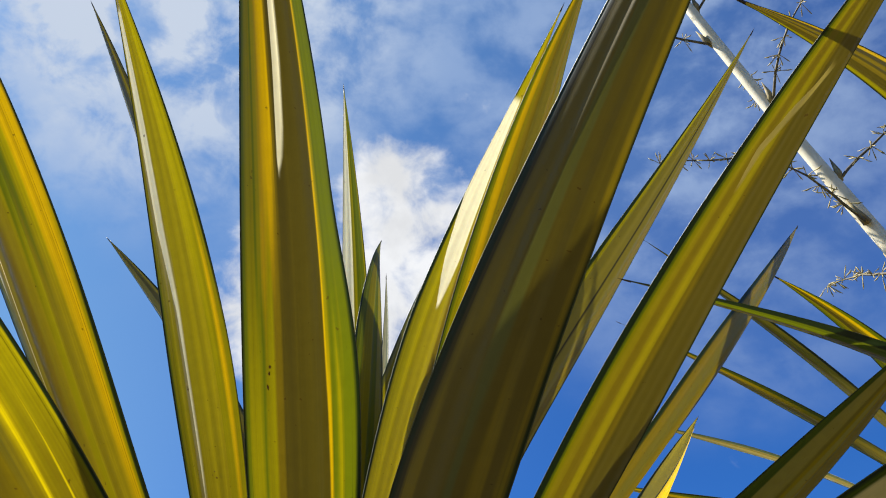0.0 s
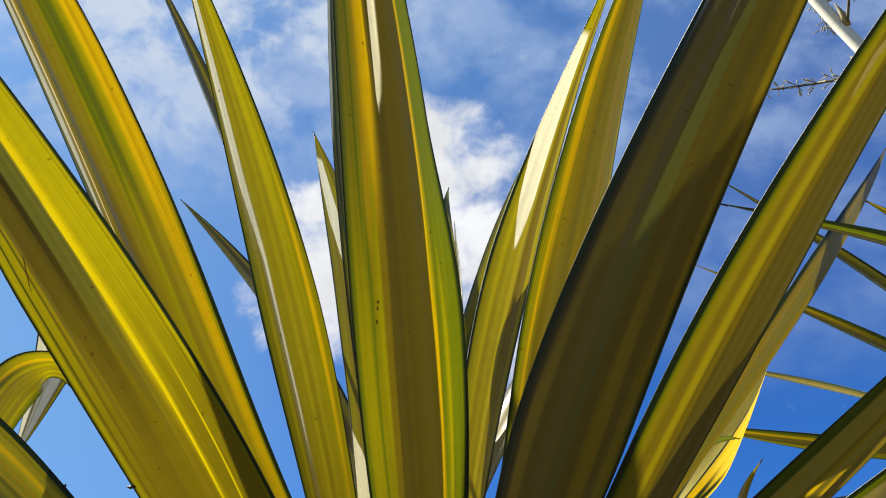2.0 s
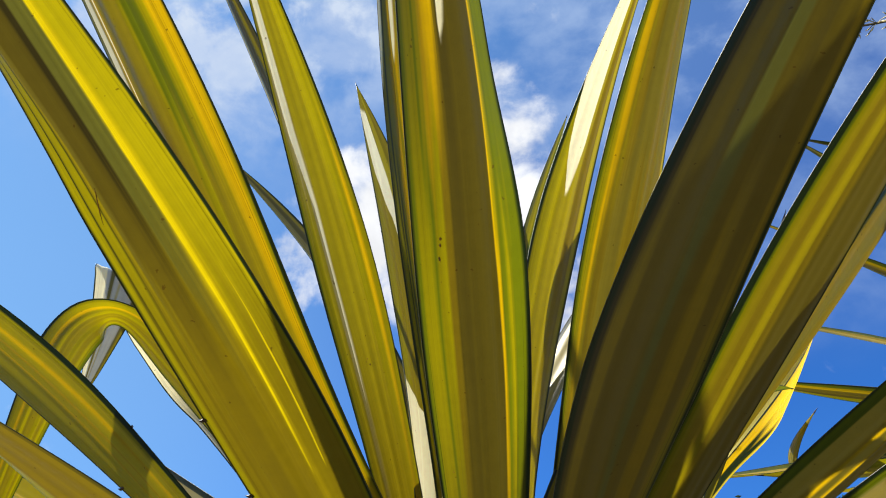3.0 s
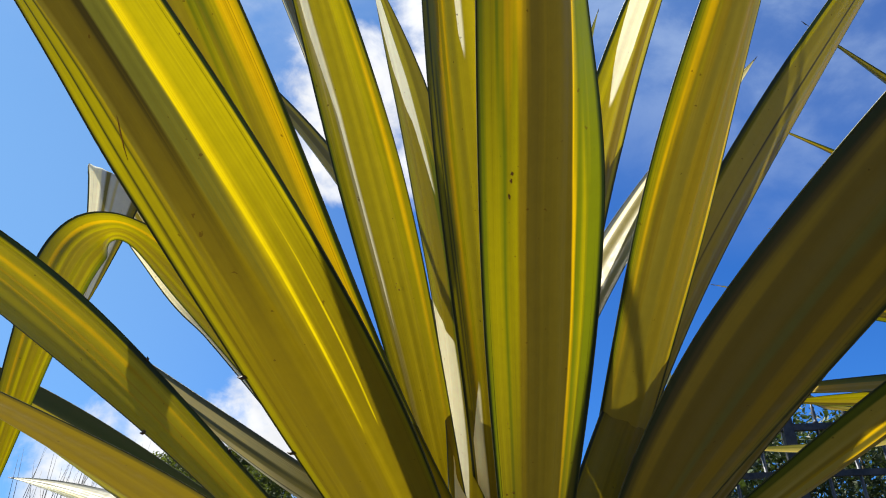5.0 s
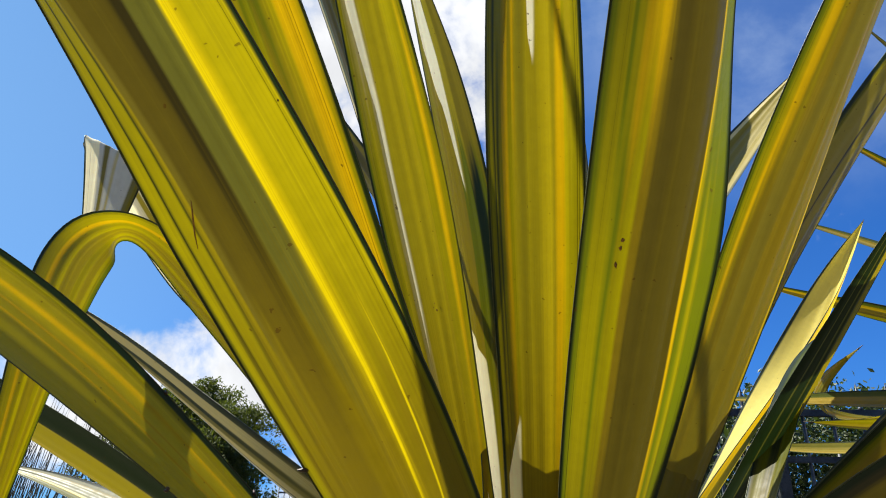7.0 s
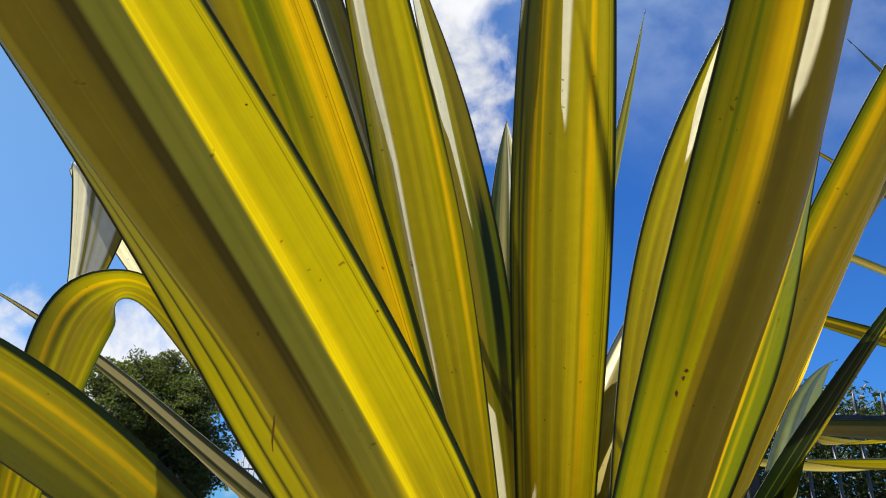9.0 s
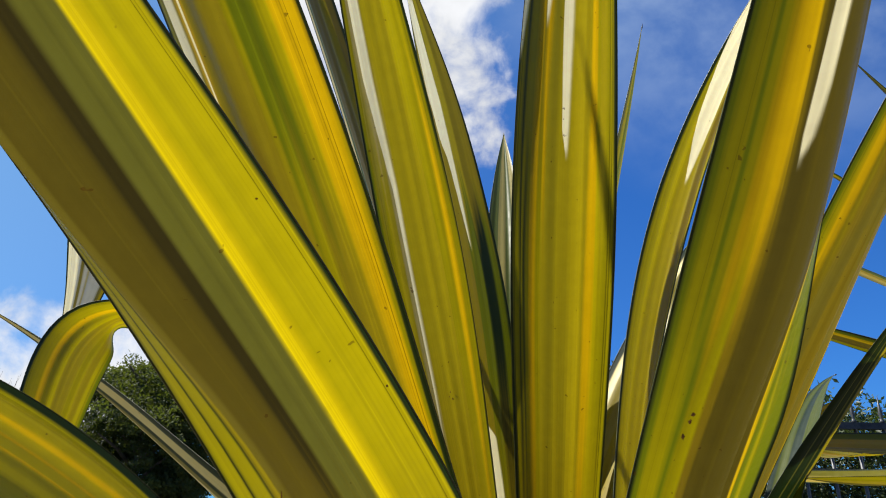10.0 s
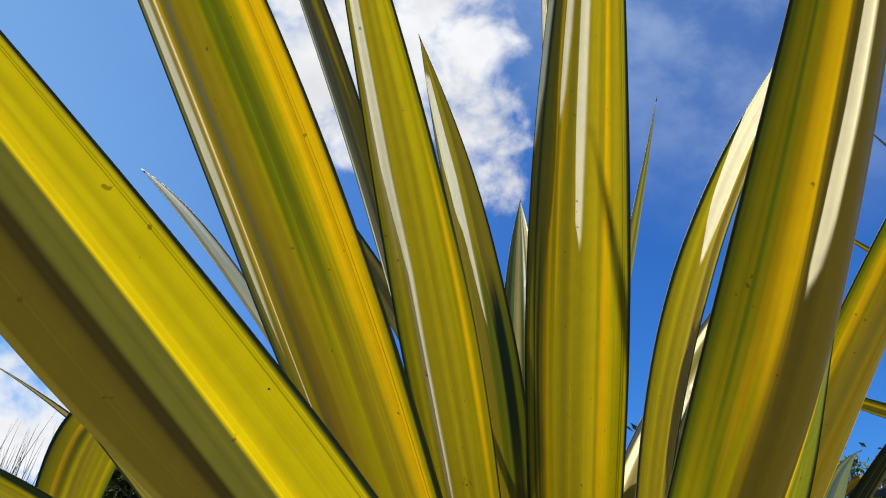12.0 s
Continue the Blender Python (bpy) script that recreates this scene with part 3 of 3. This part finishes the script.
leaf(plant, [(-0.297, 1.543, 0.179), (-0.404, 1.527, 0.824), (-0.627, 1.240, 1.413), (-0.891, 0.996, 1.927)], 0.094, 0.178, -0.380, 0.60, 0.50, 1.95, side=-1,
     stripes='d0 w4 g14 k30 a60 k80 d95')
leaf(plant, [(-0.200, 1.430, 0.118), (-0.170, 1.410, 0.571), (0.116, 1.436, 0.912), (0.449, 1.479, 1.301)], 0.170, -0.490, -0.351, 0.60, 0.53, 1.92, side=1,
     stripes='d0 d2 w5 a14 e24 a34 e50 a62 e80 d94')
leaf(plant, [(-0.202, 1.402, -0.071), (0.088, 1.678, 0.193), (0.336, 1.589, 0.567), (0.439, 1.196, 0.850)], 0.121, 0.310, 0.582, 0.60, 0.50, 1.90, side=-1,
     stripes='d0 d3 d16 s18 d20 d34 s36 d38 d50 a57 a92 d97')
leaf(plant, [(-0.255, 1.469, 0.057), (-0.157, 1.653, 0.477), (-0.093, 1.632, 0.930), (-0.100, 1.589, 1.395)], 0.079, 0.084, 0.050, 0.60, 0.50, 1.89, side=1,
     stripes='d0 y4 g40 v70 y85 d95')
leaf(plant, [(0.054, 1.365, 0.099), (0.204, 1.432, 0.443), (0.371, 1.619, 0.710), (0.613, 1.873, 0.797)], 0.085, 0.236, -0.057, 0.60, 0.50, 1.90, side=1,
     stripes='d0 d4 g10 d30 g50 g80 d96')
leaf(plant, [(-0.130, 1.330, 0.000), (0.080, 1.020, 0.110), (0.380, 0.600, 0.270), (0.700, 0.320, 0.360)], 0.105, 0.1, 0.0, 0.60, 0.50, 1.90, side=-1,
     stripes='d0 d2 g4 w9 w50 e70 w92 d97')
# leaf bent over in an arch, and leaf folded over at a crease
leaf(plant, [(-0.25, 1.32, 0.05), (-0.49, 1.24, 0.35), (-0.70, 1.16, 0.590), (-0.815, 1.10, 0.684), (-0.868, 1.065, 0.634), (-0.885, 1.045, 0.48), (-0.895, 1.035, 0.20)],
     0.10, foot=0.7, widest=0.5, taper=2.6, stripes="d0 y3 l10 o22 l30 a46 l66 a74 l84 y90 g95", channel=0.3, bent=True,
     lateral=((-0.59, 0.66, -0.70), (0.8, 0.5, -0.2), 0.5), pinch=(0.50, 0.55, 0.12), label="yellow striped leaf bent over in an arch")
# on this folded blade the v strip paints sunlight, the greyer bands shade
leaf(plant, [(-0.32, 1.45, 0.10), (-0.62, 1.72, 0.45), (-0.90, 1.74, 0.78), (-1.00, 1.56, 0.94), (-1.018, 1.42, 0.990), (-1.016, 1.374, 0.991), (-1.018, 1.364, 0.962), (-1.026, 1.372, 0.82), (-1.046, 1.380, 0.66)],
     0.165, foot=0.7, widest=0.58, taper=1.5, stripes="d0 a2 e10 n20 n46 w50 n56 e63 n72 v78 v97 d99", channel=0.05, bent=True, rings=90,
     lateral=((-0.6, -0.6, 0.0), (-0.88, -0.44, 0.0), 0.30), label="pale leaf folded over and hanging down")


# scars and specks on the blades
SCAR = plain("leaf_scar", (0.16, 0.07, 0.015), (0.34, 0.17, 0.03), 300.0, 0.8, 0.3)


def speck(at, normal, size, stretch=1.0, along=(0, 0, 1)):
    """A small raised scar of uneven outline."""
    rnd = random.Random(round(at[0] * 1e4) + round(at[2] * 1e4))
    n = Vector(normal).normalized()
    a = (Vector(along) - n * n.dot(Vector(along))).normalized()
    b = n.cross(a)
    c = Vector(at) - plant.location + n * 0.0008
    bm = bmesh.new()
    mid = bm.verts.new(c + n * 0.0009)
    ring = []
    for k in range(9):
        r = size * rnd.uniform(0.35, 0.75)
        ring.append(bm.verts.new(c + a * math.cos(k * math.tau / 9) * r * stretch + b * math.sin(k * math.tau / 9) * r - n * 0.0004))
    for k in range(9):
        bm.faces.new((mid, ring[k], ring[(k + 1) % 9]))
    part("scar", bm, SCAR, plant)


for p, r in (((-0.3747, 1.1963, 1.1067), 0.0022), ((-0.3706, 1.2028, 1.0978), 0.0034), ((-0.3763, 1.1949, 1.0995), 0.0020), ((-0.3672, 1.2052, 1.1054), 0.0026)):
    speck(p, (0.75, -0.65, -0.08), r)
for p, r, e in (((-0.1860, 0.7350, 1.0058), 0.0031, 1.2), ((-0.1871, 0.7410, 1.0008), 0.0028, 1.4), ((-0.1896, 0.7542, 0.9901), 0.0022, 3.0)):
    speck(p, (-0.25, -0.64, -0.72), r, e, (0, -0.7, 0.7))
for p, r in (((-0.4814, 0.3667, 1.0227), 0.0009), ((-0.4349, 0.4797, 0.9754), 0.0014)):
    speck(p, (0.73, -0.49, -0.47), r)
for p, r in (((-0.2018, 0.9793, 0.8059), 0.0016), ((-0.2070, 1.0658, 0.7378), 0.0026), ((-0.1986, 1.0620, 0.7391), 0.0030)):
    speck(p, (-0.22, -0.61, -0.76), r)
speck((-0.4138, 1.2043, 1.1422), (-0.42, -0.80, -0.43), 0.0028)
for p, r in (((-0.6026, 1.0972, 0.7787), 0.0028), ((-0.5988, 1.1021, 0.7840), 0.0022)):
    speck(p, (0.70, -0.68, 0.2), r)
bm = bmesh.new()
tube(bm, [Vector(p) - plant.location for p in ((-0.4870, 0.5090, 0.9262), (-0.4880, 0.5155, 0.9232), (-0.4895, 0.5228, 0.9203), (-0.4920, 0.5353, 0.9160), (-0.4930, 0.5455, 0.9115))], [0.0002, 0.0005, 0.0006, 0.0005, 0.0002], 5)
part("scratch", bm, SCAR, plant)

# ---- the plant beside it ----
plant_b = thing("variegated_agave", (1.45, 2.0, 0.0), "striped agave-like plant with narrow leaves on a short trunk", "plant")
bm = bmesh.new()
tube(bm, [(0, 0, -0.05), (0.02, 0, 0.4), (0, 0.02, 0.9), (0, 0, 1.25), (0, 0, 1.36)], [0.12, 0.10, 0.11, 0.10, 0.03], 14)
part("stem", bm, STEM, plant_b, "brown fibrous trunk")
leaf(plant_b, [(1.492, 1.942, 0.842), (1.410, 2.041, 1.266), (1.133, 2.001, 1.585), (0.769, 1.790, 1.705)], 0.089, 0.468, 0.367, 0.60, 0.50, 1.89, side=1,
     stripes='d0 a8 k40 y60 g85 d97')
leaf(plant_b, [(1.375, 1.732, 0.794), (1.210, 1.256, 0.739), (0.808, 0.965, 0.655), (0.301, 0.805, 0.684)], 0.085, 0.656, 0.605, 0.60, 0.49, 1.86, side=1,
     stripes='d0 d4 g20 k45 e60 d80 d97')
leaf(plant_b, [(1.499, 1.982, 0.812), (1.431, 2.206, 1.157), (1.160, 2.288, 1.470), (0.766, 2.241, 1.688)], 0.093, -0.005, 0.480, 0.60, 0.49, 1.89, side=1,
     stripes='d0 g4 o16 c30 k45 y62 g82 d97')
leaf(plant_b, [(1.463, 2.176, 0.863), (1.587, 2.566, 1.167), (1.455, 2.914, 1.474), (1.075, 3.099, 1.714)], 0.092, 0.207, 0.267, 0.60, 0.50, 1.93, side=-1,
     stripes='d0 g4 o16 c30 k45 y62 g82 d97')
leaf(plant_b, [(1.426, 2.072, 0.776), (1.324, 2.458, 0.955), (1.057, 2.712, 1.156), (0.658, 2.774, 1.298)], 0.100, -0.454, 0.130, 0.60, 0.50, 1.89, side=1,
     stripes='d0 g4 o16 c30 k45 y62 g82 d97')
leaf(plant_b, [(1.466, 1.999, 0.743), (1.359, 1.618, 0.762), (1.114, 1.321, 0.851), (0.759, 1.166, 0.986)], 0.078, 0.382, 0.148, 0.60, 0.49, 1.86, side=1,
     stripes='d0 g4 o16 c30 k45 y62 g82 d97')
leaf(plant_b, [(1.413, 1.989, 0.668), (1.012, 1.938, 0.624), (0.621, 2.019, 0.653), (0.291, 2.246, 0.691)], 0.103, 0.712, 0.106, 0.60, 0.50, 1.91, side=-1,
     stripes='d0 g4 c20 k50 a70 g94')
leaf(plant_b, [(1.427, 1.994, 0.719), (1.097, 1.806, 0.568), (0.704, 1.727, 0.519), (0.430, 1.765, 0.540)], 0.090, -0.029, -0.063, 0.60, 0.50, 1.90, side=1,
     stripes='d0 y4 a30 k60 g90')
leaf(plant_b, [(1.450, 2.003, 0.727), (1.285, 2.350, 0.604), (0.978, 2.599, 0.582), (0.593, 2.716, 0.645)], 0.093, 0.375, 0.089, 0.60, 0.50, 1.91, side=-1,
     stripes='d0 y4 a30 c60 k80 g92')
leaf(plant_b, [(1.253, 1.503, 0.709), (1.155, 0.980, 0.694), (0.844, 0.575, 0.691), (0.359, 0.389, 0.729)], 0.085, -0.180, -0.037, 0.60, 0.50, 1.89, side=1,
     stripes='d0 o3 k14 c30 k42 c52 k64 y88 d97')
leaf(plant_b, [(1.423, 2.106, 0.740), (0.942, 2.344, 0.634), (0.512, 2.329, 0.608), (0.684, 1.955, 0.767)], 0.085, 0.439, 0.176, 0.60, 0.50, 1.88, side=-1,
     stripes='d0 l3 o30 l50 a70 l90 d97')

# ---- flower stalk ----
stalk = thing("flower_stalk", (1.9, 1.35, 0.0), "tall cream flower stalk with brown bracts and bare side branches", "flower stalk")
lo, hi = Vector((1.448, 1.562, 1.107 + LIFT)), Vector((1.033, 1.350, 2.472 + LIFT))
way_up = (hi - lo).normalized()
foot = lo - way_up * (lo.z / way_up.z)
stalk.location = foot
top = hi + way_up * 1.4
pts = [foot.lerp(top, k / 14) + Vector((0.01 * math.sin(k * 1.3), 0.01 * math.cos(k), 0)) - foot for k in range(15)]
bm = bmesh.new()
tube(bm, pts, [0.031 - 0.0013 * k for k in range(15)], 14)
part("pole", bm, STALK, stalk)
rnd = random.Random(5)
side_way = way_up.orthogonal().normalized()
for j in range(15):
    f = 0.42 + 0.56 * j / 15
    p = foot.lerp(top, f) - foot
    ang = j * 2.4 + 0.6
    d = (Matrix.Rotation(ang, 3, way_up) @ side_way)
    r = 0.031 - 0.018 * f
    bm = bmesh.new()
    tube(bm, [p + d * r * 0.7, p + d * (r + 0.012) + way_up * 0.03, p + d * (r + 0.02) + way_up * 0.085], [0.014, 0.011, 0.001], 6)
    part("bract", bm, BRACT, stalk)
    bm = bmesh.new()
    q, dirb, bp = p + d * r * 0.8, (d + way_up * 0.55).normalized(), []
    for k in range(9):
        bp.append(q.copy())
        q = q + dirb * 0.056
        dirb = (dirb + Vector((rnd.uniform(-.14, .14), rnd.uniform(-.14, .14), rnd.uniform(-.16, .08)))).normalized()
    tube(bm, bp, [0.0056 - 0.0005 * k for k in range(9)], 5)
    branch = part("branch", bm, TWIG, stalk)
    bm = bmesh.new()
    for k in range(2, 9):
        for _ in range(9):
            e = Vector((rnd.uniform(-1, 1), rnd.uniform(-1, 1), rnd.uniform(-1, 1))).normalized()
            a = bp[k]
            g = rnd.uniform(0.5, 1.35)
            tube(bm, [a, a + e * 0.016 * g, a + e * 0.030 * g + Vector((0, 0, -0.005)), a + e * 0.040 * g + Vector((0, 0, -0.004))], [0.0010, 0.0011, 0.0022, 0.0005], 4)
    tagged(part("bud_cluster", bm, BUD, branch), kind="stuff")


# ---- fence beside the plants ----
def fence(at, length, height, gap, mat, turn=0.0, label="", post_every=9):
    f = thing("iron_fence", at, label, "fence")
    f.rotation_euler = (0, 0, radians(turn))
    for z, r in ((height, 0.016), (height - 0.22, 0.014), (0.18, 0.016)):
        bm = bmesh.new()
        box(bm, (0, -r, z - r), (length, r, z + r))
        part("rail", bm, IRON, f, smooth=False)
    bar_me = None
    for k in range(int(length / gap) + 1):
        x = k * gap
        if k % post_every == 4:
            bm = bmesh.new()
            box(bm, (x - 0.025, -0.025, 0), (x + 0.025, 0.025, height + 0.04))
            tube(bm, [(x, 0, height + 0.04 + h) for h in (0, .012, .02, .03, .045, .06, .075, .09, .16)], [.022, .026, .010, .008, .02, .008, .013, .009, .0015], 10)
            part("post", bm, IRON, f, smooth=False)
            continue
        if bar_me is None:
            bm = bmesh.new()
            tube(bm, [(0, 0, 0.05), (0, 0, height + 0.02)], 0.009, 8)
            tube(bm, [(0, 0, height + h) for h in (.014, .022, .03, .04, .06, .15)], [.007, .015, .008, .006, .011, .001], 8)
            ob = part("bar", bm, mat, f)
            bar_me = ob.data
        else:
            ob = new("bar", bar_me)
            ob.parent = f
        ob.location = (x, 0, 0)
    return f


fence((0.62, 3.75, 0), 4.2, 1.45, 0.14, STEEL, -2.0, "dark iron fence with spear finials in front of a hedge")
fence((-3.6, 13.5, 0), 3.4, 2.1, 0.10, IRON, 12.0, "distant black iron fence with spear tops")


# ---- foliage ----
def leaf_cloud(bm, centre, n, spread, size, rnd):
    for _ in range(n):
        p = Vector(centre) + Vector([max(-1.6, min(1.6, rnd.gauss(0, 1))) * g for g in spread])
        d = Vector((rnd.uniform(-1, 1), rnd.uniform(-1, 1), rnd.uniform(-0.6, 1))).normalized()
        s = d.orthogonal().normalized()
        s = Matrix.Rotation(rnd.uniform(0, 6.28), 3, d) @ s
        L = size * rnd.uniform(0.6, 1.25)
        nrm = d.cross(s)
        a, b, c, e = p, p + d * L * 0.45 + s * L * 0.24 + nrm * L * 0.06, p + d * L, p + d * L * 0.45 - s * L * 0.24 + nrm * L * 0.06
        vs = [bm.verts.new(x) for x in (a, b, c, e)]
        bm.faces.new((vs[0], vs[1], vs[2]))
        bm.faces.new((vs[0], vs[2], vs[3]))


def shrub(at, sizes, height, n, size, mat, seed, label, category="hedge", name="hedge", stems=7):
    rnd = random.Random(seed)
    ob = thing(name, at, label, category)
    bm = bmesh.new()
    for k in range(stems):
        x, y = rnd.uniform(-sizes[0], sizes[0]) * .9, rnd.uniform(-sizes[1], sizes[1]) * .6
        pts, q = [], Vector((x, y, -0.03))
        for j in range(6):
            pts.append(q.copy())
            q = q + Vector((rnd.uniform(-.08, .08), rnd.uniform(-.08, .08), height / 5.2))
        tube(bm, pts, [0.022 - 0.003 * j for j in range(6)], 6)
    part("stems", bm, BARK, ob)
    bm = bmesh.new()
    for _ in range(n // 14):
        x, y = rnd.uniform(-sizes[0], sizes[0]), rnd.uniform(-sizes[1], sizes[1])
        z = rnd.uniform(0.08, 1.0) ** 0.7 * height
        leaf_cloud(bm, (x, y, z), 14, (0.09, 0.09, 0.07), size, rnd)
    tagged(part("foliage", bm, mat, ob, smooth=False), kind="stuff")
    return ob


shrub((2.9, 4.40, 0), (2.1, 0.34), 1.62, 110000, 0.036, HEDGE, 11, "dark green clipped hedge behind an iron fence", stems=16)
shrub((0.62, 3.45, 0), (0.10, 0.12), 1.62, 420, 0.075, HEDGE, 12, "slender dark shrub with small pointed leaves", "shrub", "shrub", 4)

# unseen hedge, added behind the camera to block light from the low sky
shrub((0.0, -3.2, 0), (5.5, 0.5), 2.3, 9000, 0.16, HEDGE, 13, "tall dark green hedge added out of view to cut light from behind", stems=24)


def tree(at, height, radius, seed, label):
    rnd = random.Random(seed)
    ob = thing("tree", at, label, "tree")
    bm = bmesh.new()
    tube(bm, [(0, 0, -0.1), (0.03, 0, height * .2), (0, .05, height * .45), (0.1, 0, height * .75)], [.22, .17, .12, .04], 10)
    for k in range(16):
        a = k * 2.4
        z = height * (0.15 + 0.045 * k)
        d = Vector((math.cos(a), math.sin(a), 0.6)) * radius * rnd.uniform(.55, .8)
        tube(bm, [(0, 0, z), Vector((0, 0, z)) + d * .5 + Vector((0, 0, .1)), Vector((0, 0, z)) + d], [.07, .045, .012], 6)
    part("trunk", bm, BARK, ob)
    bm = bmesh.new()
    for _ in range(72):
        u, v = rnd.uniform(0, 6.28), rnd.uniform(-0.85, 1)
        r = radius * rnd.uniform(0.45, 0.98) * math.sqrt(max(1 - v * v * 0.85, 0.05))
        bough = Vector((math.cos(u) * r, math.sin(u) * r, height * (0.53 + 0.43 * v)))
        wide = radius * rnd.uniform(0.14, 0.30)
        for _ in range(24):
            c = bough + Vector((rnd.gauss(0, wide), rnd.gauss(0, wide), rnd.gauss(0, wide * 0.55)))
            leaf_cloud(bm, c, 85, (radius * .075, radius * .075, radius * .045), radius * 0.05, rnd)
    tagged(part("crown", bm, TREELEAF, ob, smooth=False), kind="stuff")
    return ob


tree((-8.05, 20.5, 0), 5.25, 2.0, 21, "round dark green tree in full leaf in the distance")


def spiky_clump(at, n, height, seed):
    rnd = random.Random(seed)
    ob = thing("dry_grass", at, "clump of thin dark dry upright stems", "grass", kind="stuff")
    bm = bmesh.new()
    for _ in range(n):
        p = Vector((rnd.gauss(0, .42), rnd.gauss(0, .2), 0))
        h = height * rnd.uniform(.55, 1.05)
        d = Vector((rnd.gauss(.14, .11), rnd.gauss(0, .08), 1)) * h
        tube(bm, [p, p + d * .5, p + d * .8 + Vector((rnd.uniform(-.03, .04), 0, 0)), p + d], [.007, .005, .0035, .001], 4)
    part("stems", bm, GRASSY, ob)


spiky_clump((-5.2, 8.1, 0), 150, 2.5, 31)
